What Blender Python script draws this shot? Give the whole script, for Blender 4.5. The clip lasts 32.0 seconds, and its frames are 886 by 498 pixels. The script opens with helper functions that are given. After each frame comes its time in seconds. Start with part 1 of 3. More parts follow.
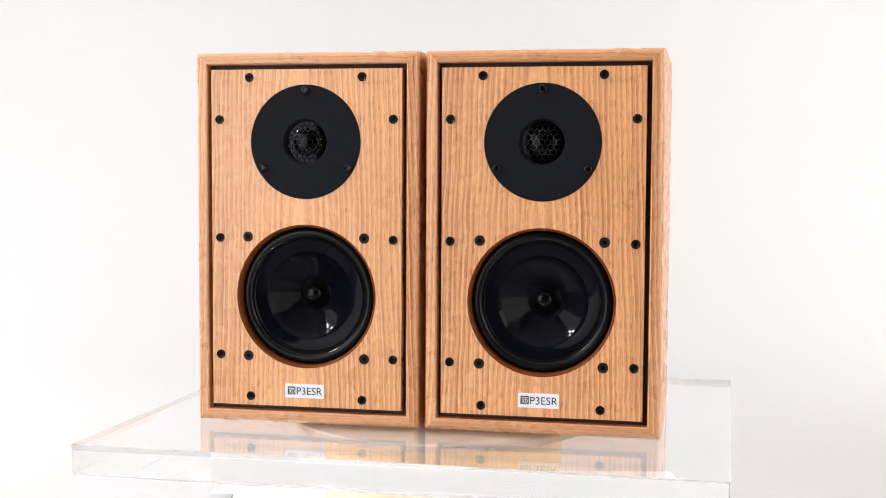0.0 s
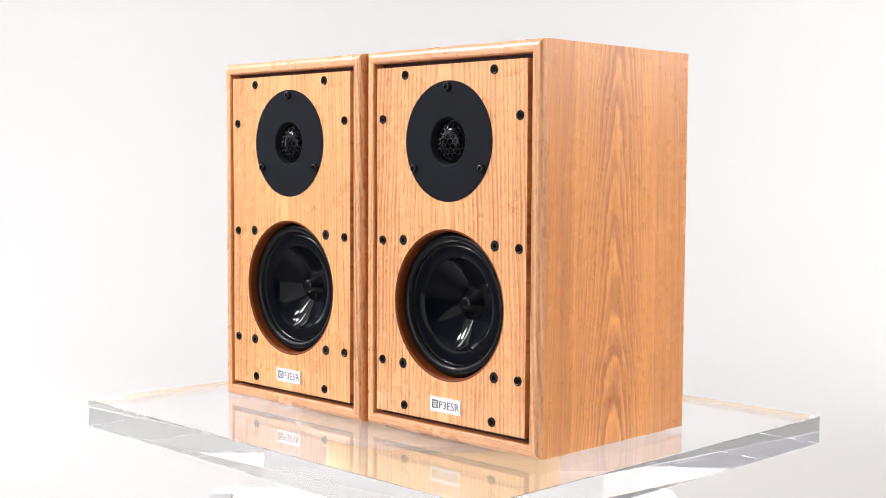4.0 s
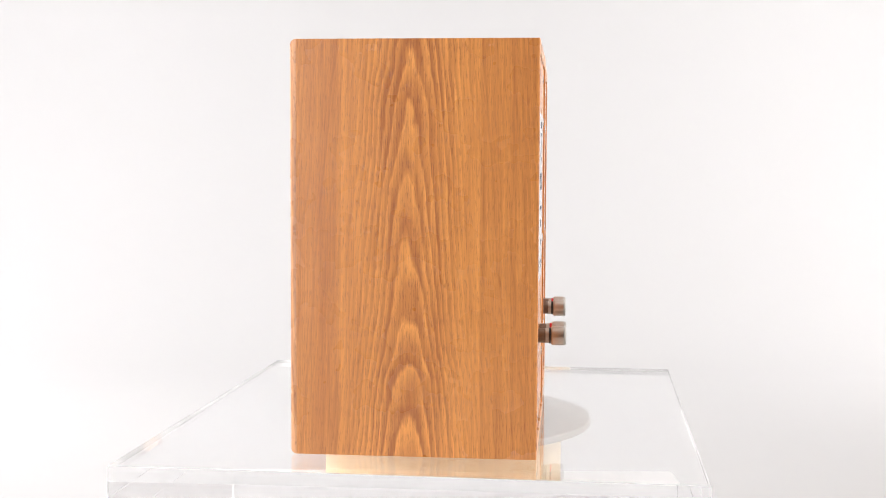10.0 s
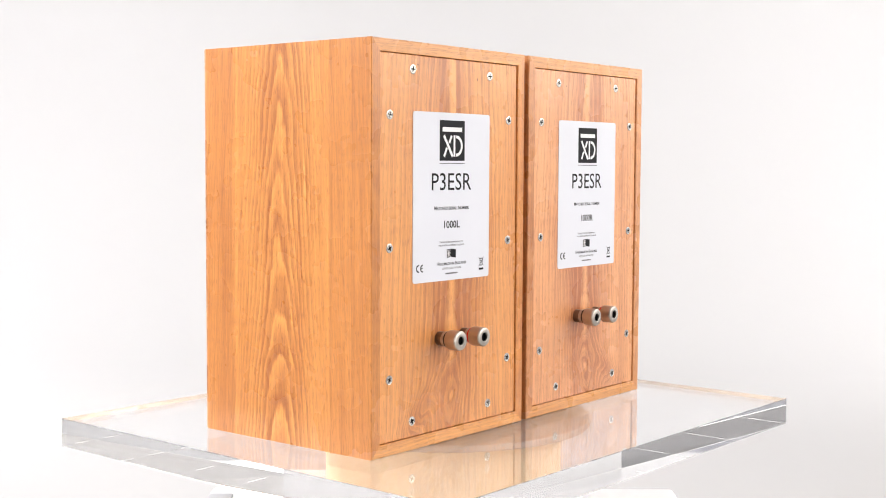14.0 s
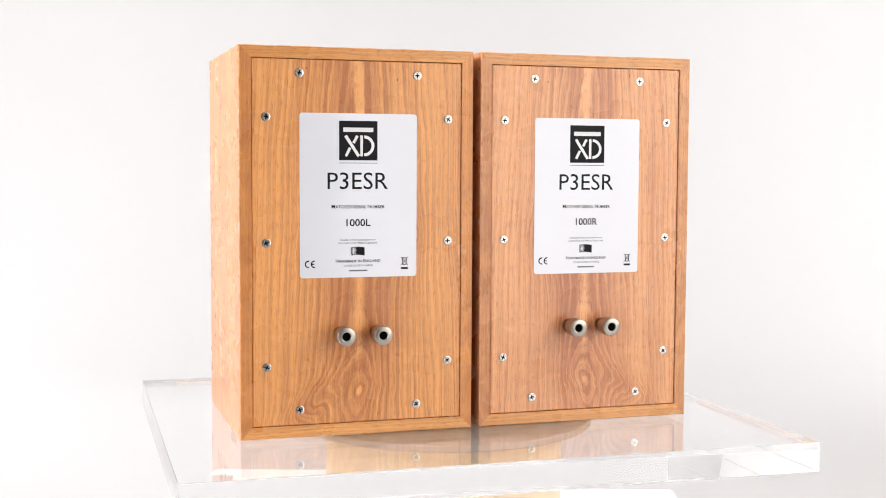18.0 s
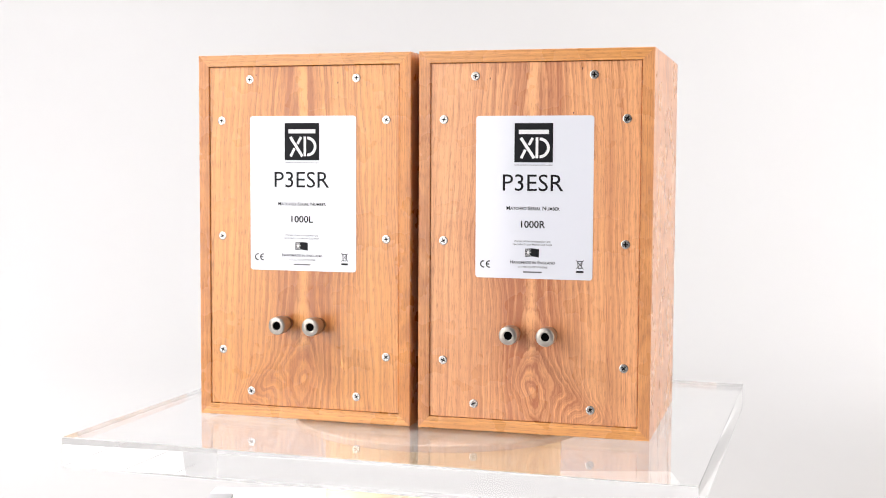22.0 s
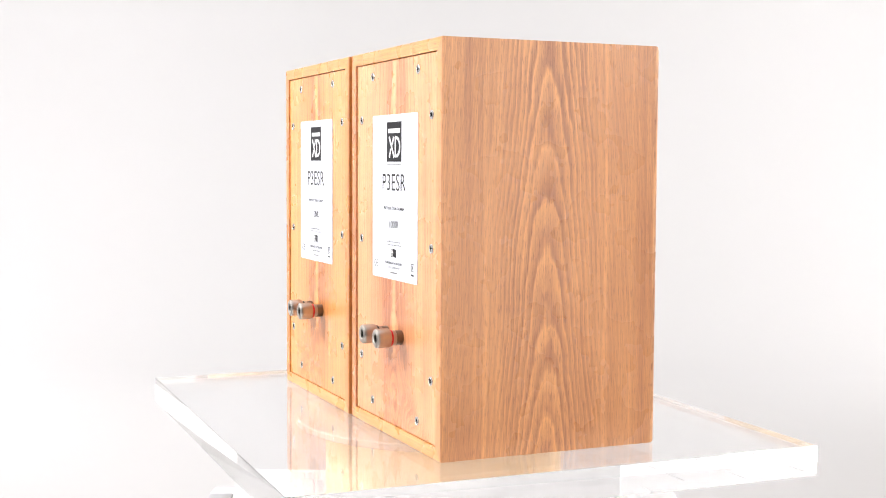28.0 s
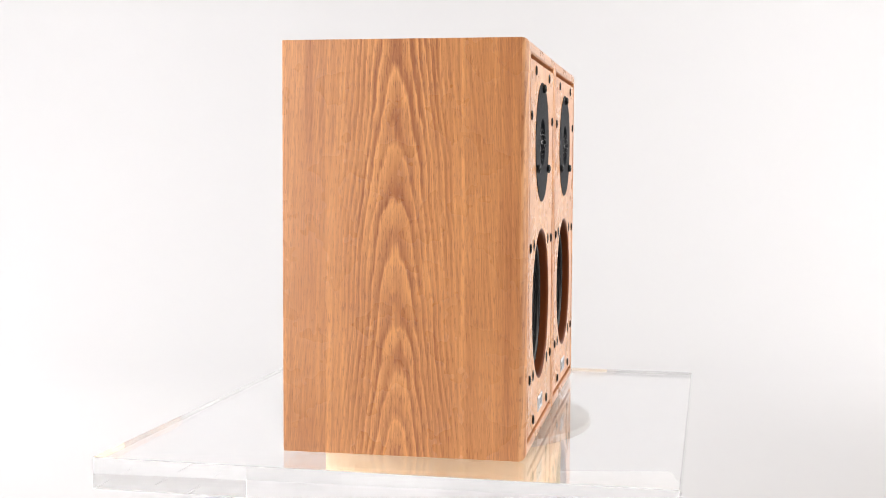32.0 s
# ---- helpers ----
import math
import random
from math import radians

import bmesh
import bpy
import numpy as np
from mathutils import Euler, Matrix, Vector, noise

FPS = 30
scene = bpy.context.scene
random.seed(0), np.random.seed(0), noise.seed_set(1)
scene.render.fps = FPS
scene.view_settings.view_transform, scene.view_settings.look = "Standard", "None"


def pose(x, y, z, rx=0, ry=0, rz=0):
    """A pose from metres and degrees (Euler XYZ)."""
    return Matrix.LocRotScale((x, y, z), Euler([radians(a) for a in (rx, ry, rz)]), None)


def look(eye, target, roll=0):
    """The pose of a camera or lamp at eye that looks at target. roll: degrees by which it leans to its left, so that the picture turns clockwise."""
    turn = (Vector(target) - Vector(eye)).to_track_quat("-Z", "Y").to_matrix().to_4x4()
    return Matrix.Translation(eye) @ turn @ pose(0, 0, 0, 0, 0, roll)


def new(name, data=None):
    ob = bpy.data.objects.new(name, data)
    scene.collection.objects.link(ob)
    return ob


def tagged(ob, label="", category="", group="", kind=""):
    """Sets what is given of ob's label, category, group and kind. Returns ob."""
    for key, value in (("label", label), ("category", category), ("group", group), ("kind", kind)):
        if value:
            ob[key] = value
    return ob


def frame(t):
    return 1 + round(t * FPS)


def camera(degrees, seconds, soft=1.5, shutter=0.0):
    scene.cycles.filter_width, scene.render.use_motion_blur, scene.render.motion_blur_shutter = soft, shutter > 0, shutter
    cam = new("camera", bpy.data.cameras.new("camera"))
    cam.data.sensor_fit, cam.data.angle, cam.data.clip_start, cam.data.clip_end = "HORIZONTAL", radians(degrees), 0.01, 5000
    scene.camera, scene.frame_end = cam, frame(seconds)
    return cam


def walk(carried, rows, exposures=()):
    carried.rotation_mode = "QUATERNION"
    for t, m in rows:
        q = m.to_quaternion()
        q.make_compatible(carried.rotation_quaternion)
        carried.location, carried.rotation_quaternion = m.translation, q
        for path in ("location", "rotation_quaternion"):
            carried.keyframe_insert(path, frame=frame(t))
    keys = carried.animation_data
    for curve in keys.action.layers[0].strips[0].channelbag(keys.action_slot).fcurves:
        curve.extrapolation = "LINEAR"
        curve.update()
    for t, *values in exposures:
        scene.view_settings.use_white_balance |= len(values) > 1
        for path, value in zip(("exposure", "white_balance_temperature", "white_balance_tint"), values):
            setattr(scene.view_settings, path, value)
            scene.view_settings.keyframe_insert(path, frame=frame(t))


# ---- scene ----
TOP = 1.0            # height of the acrylic plate's upper face
cam = camera(38.48, 32.0, 1.0)
EYE = pose(-0.0002, -1.115, TOP + 0.2155, 90 - 3.8147, 0, 0.0473) @ pose(0, 0, 0, 0, 0, 0.281)
walk(cam, [(0.0, EYE), (32.0, EYE)])

# turn of the table, second by second, in degrees
TURN = [-11.48, -19.64, -27.96, -36.31, -44.66, -53.11, -61.79, -70.22, -78.42, -86.91, -95.51,
        -104.02, -112.22, -120.36, -128.59, -137.16, -145.72, -154.22, -162.36, -170.76, -179.37, -187.72,
        -196.06, -204.22, -213.27, -221.31, -229.54, -238.02, -246.51, -255.01, -263.61, -272.42, -280.79]

# ---- light ----
world = bpy.data.worlds.new("studio")
scene.world = world
world.use_nodes = True
world.node_tree.nodes["Background"].inputs[0].default_value = (0.9, 0.95, 1.0, 1)
world.node_tree.nodes["Background"].inputs[1].default_value = 0.05
scene.view_settings.exposure = -0.15


def area_lamp(name, eye, target, w, h, watts, color=(1, 1, 1)):
    data = bpy.data.lights.new(name, "AREA")
    data.shape, data.size, data.size_y, data.energy, data.color = "RECTANGLE", w, h, watts, color
    ob = new(name, data)
    ob.matrix_world = look(eye, target)
    return ob


COOL, WARM, WARMER = (1, 0.972, 0.957), (1, 0.975, 0.94), (1, 0.950, 0.870)
area_lamp("backdrop_lamp", (-1.45, 0.75, TOP + 0.72), (-0.45, 2.1, TOP + 0.70), 0.5, 1.2, 21.4, (1, 0.994, 0.988))
area_lamp("backdrop_lamp", (1.36, 0.80, TOP + 0.72), (1.10, 2.1, TOP + 0.66), 0.5, 1.2, 17.8, (1, 0.994, 0.988))
area_lamp("side_softbox", (-1.66, -0.02, TOP + 0.84), (0, -0.02, TOP + 0.26), 1.86, 0.90, 17.0, COOL)
area_lamp("side_softbox", (1.66, -0.15, TOP + 0.72), (0, -0.15, TOP + 0.26), 1.90, 1.06, 25.0, WARMER)
area_lamp("front_softbox", (-1.00, -1.09, TOP + 0.34), (0, 0, TOP + 0.25), 0.92, 0.98, 8.6, COOL)
area_lamp("front_softbox", (1.00, -1.09, TOP + 0.34), (0, 0, TOP + 0.25), 0.92, 0.98, 5.8, WARMER)
area_lamp("overhead_softbox", (0, 0.0, TOP + 1.45), (0, 0.0, TOP), 2.0, 1.8, 1.5, WARM)
for y, z, w, h in ((-0.32, 1.12, 0.052, 0.052), (-0.13, 1.00, 0.052, 0.052), (0.06, 1.14, 0.052, 0.052), (-0.12, 1.26, 0.052, 0.052), (0.25, 1.15, 0.03, 0.40)):
    area_lamp("key_lamp", (-1.25, y, TOP + z), (0, 0, TOP + 0.15), w, h, 6.0)
scene.cycles.max_bounces = 24
scene.cycles.transmission_bounces = 24
scene.cycles.glossy_bounces = 16


# ---- node helpers ----
class Nodes:
    def __init__(self, name):
        self.mat = bpy.data.materials.new(name)
        self.mat.use_nodes = True
        self.tree = self.mat.node_tree
        self.bsdf = self.tree.nodes["Principled BSDF"]

    def link(self, value, socket):
        if isinstance(value, bpy.types.NodeSocket):
            self.tree.links.new(value, socket)
        elif isinstance(value, (tuple, list)) and len(value) == 3 and socket.type == "RGBA":
            socket.default_value = (*value, 1)
        else:
            socket.default_value = value

    def math(self, op, a, b=0.0, c=None):
        n = self.tree.nodes.new("ShaderNodeMath")
        n.operation = op
        self.link(a, n.inputs[0])
        self.link(b, n.inputs[1])
        if c is not None:
            self.link(c, n.inputs[2])
        return n.outputs[0]

    def add(self, a, b):
        return self.math("ADD", a, b)

    def mul(self, a, b):
        return self.math("MULTIPLY", a, b)

    def xyz(self):
        tc = self.tree.nodes.new("ShaderNodeTexCoord")
        s = self.tree.nodes.new("ShaderNodeSeparateXYZ")
        self.tree.links.new(tc.outputs["Object"], s.inputs[0])
        return s.outputs[0], s.outputs[1], s.outputs[2]

    def noise(self, x, y, z, detail=2.0, rough=0.5):
        c = self.tree.nodes.new("ShaderNodeCombineXYZ")
        for v, i in zip((x, y, z), c.inputs):
            self.link(v, i)
        n = self.tree.nodes.new("ShaderNodeTexNoise")
        n.inputs["Scale"].default_value = 1.0
        n.inputs["Detail"].default_value = detail
        n.inputs["Roughness"].default_value = rough
        self.tree.links.new(c.outputs[0], n.inputs["Vector"])
        return n.outputs[0]

    def ramp(self, fac, stops):
        n = self.tree.nodes.new("ShaderNodeValToRGB")
        e = n.color_ramp.elements
        while len(e) < len(stops):
            e.new(0.5)
        for k, (p, col) in enumerate(stops):
            e[k].position = p
            e[k].color = (*col, 1) if isinstance(col, (tuple, list)) else (col, col, col, 1)
        self.link(fac, n.inputs[0])
        return n.outputs[0]

    def mix(self, fac, a, b, blend="MIX"):
        n = self.tree.nodes.new("ShaderNodeMix")
        n.data_type, n.blend_type = "RGBA", blend
        self.link(fac, n.inputs[0])
        self.link(a, n.inputs[6])
        self.link(b, n.inputs[7])
        return n.outputs[2]

    def random(self):
        return self.tree.nodes.new("ShaderNodeObjectInfo").outputs["Random"]

    def bump(self, height, strength, distance):
        n = self.tree.nodes.new("ShaderNodeBump")
        n.inputs["Strength"].default_value = strength
        n.inputs["Distance"].default_value = distance
        self.link(height, n.inputs["Height"])
        self.tree.links.new(n.outputs[0], self.bsdf.inputs["Normal"])

    def set(self, **k):
        for key, value in k.items():
            self.link(value, self.bsdf.inputs[key.replace("_", " ")])
        return self.mat


def wood(name, kind, light, dark, rough=0.27, hand=1):
    """Lacquered oak veneer, a flat cut through tapered year rings. kind: side (cathedral figure over y, z), front (near straight, along z),
    rear (straight round a knot, which hand mirrors), top (along x)."""
    n = Nodes(name)
    x, y, z = n.xyz()
    if kind == "top":
        across, along = n.add(y, z), x
    elif kind == "side":
        across, along = n.add(n.mul(x, 1.31), y), z
    else:
        across, along = x, z
    seed = {"side": 3.0, "front": 11.0, "rear": 23.0, "top": 37.0}[kind]
    own = n.mul(n.random(), 40)

    def wave(fx, fz, k, detail=2.0, rough=0.5):
        return n.math("SUBTRACT", n.noise(n.mul(across, fx), n.mul(along, fz), k, detail, rough), 0.5)

    def bell(value, width):
        return n.math("POWER", 2.718, n.mul(n.mul(value, value), -1.0 / width ** 2))

    sway = wave(12, 4, n.add(own, seed))
    if kind == "side":
        u = n.add(n.add(y, -0.0013), n.add(n.mul(x, 0.045), n.mul(sway, 0.014)))
        core, width, taper = 0.0185, 0.0035, 23.0
    elif kind == "front":
        u = n.add(n.add(x, 0.004), n.mul(sway, 0.010))
        core, width, taper = 0.018, 0.0039, 7.0
    elif kind == "rear":
        u = n.add(n.add(n.mul(x, hand), 0.003), n.mul(sway, 0.012))
        core, width, taper = 0.016, 0.0047, 8.0
    else:
        u = n.add(n.mul(across, 1.0), n.mul(sway, 0.012))
        core, width, taper = 0.002, 0.0030, 3.0
    away = n.math("ABSOLUTE", u)
    heart = n.math("SQRT", n.add(n.mul(u, u), core * core))
    field = n.add(n.mul(heart, 1.0 / width), n.mul(along, taper))
    rough_edge = n.add(n.mul(wave(48, 11, seed + 2, 3.0), 1.5), n.mul(wave(230, 30, seed + 5, 2.0, 0.6), 0.55))
    slow = n.mul(n.math("SUBTRACT", n.noise(n.mul(along, 15), seed, n.mul(across, 4)), 0.5), 1.5 if kind == "side" else 0.9)
    field = n.add(field, n.add(n.mul(rough_edge, 0.55 if kind == "front" else 1.0), slow))
    if kind == "rear":
        zc = n.add(n.add(z, -0.034), n.mul(wave(60, 45, seed + 50), 0.012))
        lean = n.add(n.add(u, n.mul(wave(75, 60, seed + 60), 0.010)), n.add(n.mul(zc, -0.25), -0.004))
        reach = n.math("SQRT", n.add(n.math("POWER", n.mul(lean, 1 / 0.016), 2.0), n.math("POWER", n.mul(zc, n.add(1 / 0.026, n.mul(n.math("MAXIMUM", zc, 0.0), -330))), 2.0)))
        knot = n.math("POWER", 2.718, n.mul(n.math("POWER", reach, 1.6), -1.0))
        tail = n.mul(bell(n.add(u, n.add(0.030, n.mul(zc, -0.9))), 0.013), bell(n.add(zc, 0.008), 0.020))
        field = n.add(field, n.add(n.mul(knot, -3.0), n.mul(tail, -3.2)))
    year = n.math("FRACT", field)
    ring = n.ramp(year, [(0.0, 0.60), (0.12, 1.0), (0.42, 0.72), (0.72, 0.25), (0.90, 0.0), (1.0, 0.60)])
    lines = n.noise(n.mul(field, {"front": 4.6, "rear": 4.8}.get(kind, 2.3)), n.mul(along, 3.0 if kind == "front" else 1.5), n.add(own, seed + 8), 4.0 if kind == "front" else 3.0, 0.72 if kind == "front" else 0.65)
    vary = n.add(0.15, n.mul(n.noise(n.mul(n.math("FLOOR", field), 5.37), n.mul(along, 12), n.mul(across, 15)), 1.7))
    if kind == "side":
        fade = n.ramp(n.mul(away, 10), [(0.15, 1.0), (0.30, 0.65), (0.46, 0.22), (0.80, 0.14)])
    elif kind == "front":
        fade = n.ramp(n.mul(away, 10), [(0.05, 0.45), (0.25, 0.85), (0.80, 1.0)])
    elif kind == "rear":
        fade = n.add(n.ramp(n.mul(away, 10), [(0.10, 0.75), (0.40, 0.50), (0.80, 0.45)]), n.mul(knot, 0.20))
    else:
        fade = 0.6
    ring = n.mul(n.mul(ring, vary), fade)
    # slow bands of tone, fine streaks along the grain, short open pores
    bands = n.add(n.mul(wave(26, 0.8, n.add(own, seed + 15), 2.0), 0.9), n.mul(wave(170, 1.1, n.add(own, seed + 40), 3.0, 0.6), 0.8))
    streak = wave(900, 9, seed + 9, 3.0, 0.65)
    blotch = n.math("SUBTRACT", n.noise(n.mul(x, 22), n.mul(y, 22), n.mul(z, 11), 3.0), 0.5)
    fac = n.add(n.mul(ring, {"side": 0.64, "front": 0.52, "rear": 0.56, "top": 0.34}[kind]), n.mul(n.math("SUBTRACT", lines, 0.5), {"side": 0.6, "front": 1.55, "rear": 1.45, "top": 0.8}[kind]))
    fac = n.add(fac, n.add(n.mul(bands, {"side": 0.85, "front": 0.60, "rear": 0.85, "top": 0.4}[kind]), n.add(n.mul(streak, {"rear": 0.95, "side": 0.92}.get(kind, 0.68)), n.mul(blotch, 0.30))))
    if kind == "side":
        fac = n.add(fac, n.ramp(n.mul(away, 10), [(0.05, 0.06), (0.30, 0.22), (0.55, 0.38), (0.92, 0.42)]))
        fac = n.add(fac, n.mul(n.add(bell(n.add(u, 0.049), 0.0014), bell(n.add(u, -0.052), 0.0016)), -0.22))
    elif kind == "rear":
        upper = n.ramp(n.mul(z, 3), [(0.15, 0.0), (0.24, 1.0), (1.0, 1.0)])
        pillar = n.math("SUBTRACT", n.mul(bell(u, 0.021), 0.44), n.mul(bell(n.add(u, -0.003), 0.0046), 0.86))
        fac = n.add(n.add(fac, 0.10), n.add(n.mul(upper, pillar), n.math("SUBTRACT", n.add(n.mul(bell(reach, 1.6), 0.34), n.mul(tail, 0.22)), n.mul(bell(reach, 0.55), 0.26))))
    else:
        fac = n.add(fac, {"front": 0.04, "top": 0.20}[kind])
    shade = n.ramp(fac, [(0.0, tuple(min(1.0, 1.06 * a) for a in light)), (0.42, tuple(0.55 * a + 0.45 * b for a, b in zip(light, dark))), (0.85, dark)])
    pores = n.ramp(n.noise(n.mul(across, 1700), n.mul(along, 105), seed + 21, 2.0, 0.6), [(0.55, 0.0), (0.64, 1.0)])
    pored = n.mix(n.mul(pores, n.add(n.mul(ring, 0.40), 0.46 if kind == "side" else 0.32)), shade, tuple(k * v for k, v in zip((0.66, 0.50, 0.42), dark)))
    patches = n.noise(n.mul(x, 30), n.mul(y, 30), n.mul(z, 30), 3.0)
    n.bump(n.add(n.mul(streak, 0.4), n.mul(pores, -0.6)), 0.16, 0.0004)
    pored = n.mix(n.mul(own, 0.003), pored, (0.64, 0.33, 0.15))
    return n.set(Base_Color=pored, Roughness=n.add(rough - 0.05, n.mul(patches, 0.12)), IOR=1.5, Specular_IOR_Level=0.70)


def plain(name, color, rough=0.5, metal=0.0, grain=0.06, scale=300, relief=0.0, ior=1.5):
    n = Nodes(name)
    x, y, z = n.xyz()
    a = n.noise(n.mul(x, scale), n.mul(y, scale), n.mul(z, scale), 3.0)
    b = n.noise(n.mul(x, scale / 12), n.mul(y, scale / 12), n.mul(z, scale / 12), 3.0)
    v = n.add(n.mul(a, 0.5), n.mul(b, 0.5))
    col = n.mix(v, tuple(c * (1 - grain) for c in color), tuple(min(1, c * (1 + grain)) for c in color))
    if relief:
        n.bump(a, relief, 0.0003)
    return n.set(Base_Color=col, Roughness=n.add(rough - 0.06, n.mul(b, 0.12)), Metallic=metal, IOR=ior)


LIGHT, DARK = (0.76, 0.355, 0.108), (0.42, 0.140, 0.034)
WOOD_SIDE = [wood("oak_cathedral", "side", (0.81, 0.340, 0.086), (0.37, 0.108, 0.025)), wood("pinkish_oak_cathedral", "side", (0.78, 0.358, 0.134), (0.35, 0.113, 0.039))]
WOOD_FRONT = [wood("pinkish_oak_straight", "front", (0.77, 0.394, 0.180), (0.366, 0.126, 0.047)), wood("golden_oak_straight", "front", (0.76, 0.388, 0.166), (0.37, 0.132, 0.045))]
WOOD_REAR = [wood("oak_knotted", "rear", (0.80, 0.364, 0.118), (0.42, 0.130, 0.036), hand=-1), wood("pinkish_oak_knotted", "rear", (0.82, 0.402, 0.186), (0.43, 0.142, 0.060))]
WOOD_TOP = wood("oak_lengthwise", "top", LIGHT, DARK)
LIPPING_UPRIGHT = wood("oak_lipping_upright", "front", (0.68, 0.345, 0.160), (0.36, 0.132, 0.052))
LIPPING_LEVEL = wood("oak_lipping_level", "top", (0.62, 0.315, 0.146), (0.33, 0.122, 0.050))
STAINED = plain("stained_fibreboard", (0.13, 0.031, 0.007), 0.45, grain=0.25, ior=1.2)
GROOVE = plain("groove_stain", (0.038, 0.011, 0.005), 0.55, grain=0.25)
LINING = plain("brown_veneer_return", (0.56, 0.255, 0.110), 0.5, grain=0.3, scale=900)
BLACK_PLATE = plain("black_powder_coat", (0.011, 0.012, 0.0155), 0.5, grain=0.2, scale=2500, relief=0.25, ior=1.10)
BLACK_SCREW = plain("black_oxide_steel", (0.008, 0.007, 0.007), 0.26, 0.0, grain=0.2, ior=1.20)
CAP_GREY = plain("dark_grey_plastic_cap", (0.017, 0.016, 0.016), 0.45, grain=0.25, ior=1.2)
PAN_SCREW = plain("blackened_pan_head_steel", (0.005, 0.005, 0.005), 0.14, 0.0, grain=0.2, ior=1.34)
SOCKET = plain("screw_socket", (0.003, 0.003, 0.003), 0.7, ior=1.05)
RUBBER = plain("black_rubber", (0.005, 0.005, 0.006), 0.22, grain=0.2, scale=800, ior=1.26)
CONE = plain("black_polymer_cone", (0.003, 0.0035, 0.006), 0.075, grain=0.25, scale=120, ior=1.16)
PLUG = plain("gloss_black_cap", (0.003, 0.003, 0.004), 0.06, grain=0.0, ior=1.24)
DOME = plain("dark_metal_dome", (0.012, 0.012, 0.014), 0.12, 1.0)
MESH_METAL = plain("black_mesh_metal", (0.012, 0.011, 0.012), 0.18, 0.0, ior=1.32)
STEEL = plain("zinc_steel", (0.60, 0.58, 0.56), 0.24, 1.0, grain=0.2)
PEARL = plain("pearl_nickel", (0.48, 0.40, 0.34), 0.34, 0.95, grain=0.15)
SATIN_RIM = plain("satin_silver", (0.46, 0.425, 0.385), 0.36, 1.0, grain=0.2)
DARK_BRASS = plain("dark_collar_metal", (0.20, 0.15, 0.12), 0.36, 1.0, grain=0.2)
RED = plain("red_ring_plastic", (0.66, 0.016, 0.026), 0.4)
BLACK = plain("black_ring_plastic", (0.012, 0.011, 0.011), 0.4)
PAPER = plain("satin_white_label", (0.735, 0.752, 0.825), 0.09, grain=0.01, ior=1.7)
INK = plain("black_print", (0.012, 0.012, 0.015), 0.4, ior=1.2)
GREY_INK = plain("grey_print", (0.11, 0.11, 0.12), 0.4)
WHITE_INK = plain("white_print", (0.78, 0.78, 0.80), 0.3)
WALL = plain("white_studio_paint", (0.82, 0.815, 0.82), 0.9, grain=0.012, scale=20)
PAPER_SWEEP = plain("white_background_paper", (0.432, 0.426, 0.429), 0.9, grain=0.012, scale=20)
# greys of the unseen side walls, set to hold down reflections and bounce
PALE_WALL = plain("pale_grey_reflection_tone", (0.55, 0.55, 0.56), 0.9, grain=0.03, scale=20)
DIM_WALL = plain("mid_grey_reflection_tone", (0.30, 0.30, 0.31), 0.9, grain=0.03, scale=20)
ROOM = plain("dim_room_paint", (0.16, 0.16, 0.18), 0.9, grain=0.1, scale=10)
YELLOW = plain("yellow_drum_paint", (0.82, 0.67, 0.48), 0.45, grain=0.05)
BASE = plain("light_grey_plastic", (0.80, 0.80, 0.81), 0.4, grain=0.03)
BASE_DARK = plain("dark_grey_plastic", (0.38, 0.38, 0.40), 0.4)


def acrylic():
    n = Nodes("clear_acrylic")
    x, y, z = n.xyz()
    wear = n.noise(n.mul(x, 14), n.mul(y, 14), n.mul(z, 14), 4.0)
    return n.set(Base_Color=(0.996, 0.998, 0.998), Roughness=n.ramp(wear, [(0.70, 0.0), (0.9, 0.01)]), IOR=1.49, Transmission_Weight=1.0)


ACRYLIC = acrylic()


# ---- mesh helpers ----
def mesh_object(name, bm, material, smooth=0.6):
    data = bpy.data.meshes.new(name)
    bmesh.ops.recalc_face_normals(bm, faces=bm.faces)
    for f in bm.faces:
        f.smooth = smooth > 0
    if smooth > 0:
        for e in bm.edges:
            if len(e.link_faces) == 2:
                e.smooth = e.calc_face_angle(0) < smooth
    bm.to_mesh(data)
    bm.free()
    data.materials.append(material)
    return new(name, data)


def part(name, bm, material, parent, label="", smooth=0.6):
    ob = mesh_object(name, bm, material, smooth)
    ob.parent = parent
    return tagged(ob, label)


def share(name, source, parent, m, label=""):
    ob = new(name, source.data)
    ob.parent = parent
    ob.matrix_local = m
    return tagged(ob, label)


def box(bm, x0, x1, y0, y1, z0, z1, bevel=0.0, segments=2):
    made = bmesh.ops.create_cube(bm, size=1.0, matrix=Matrix.Translation(((x0 + x1) / 2, (y0 + y1) / 2, (z0 + z1) / 2)) @ Matrix.Diagonal((x1 - x0, y1 - y0, z1 - z0, 1)))
    if bevel:
        edges = list({e for v in made["verts"] for e in v.link_edges})
        bmesh.ops.bevel(bm, geom=edges, offset=bevel, segments=segments, affect="EDGES", profile=0.5)
    return bm


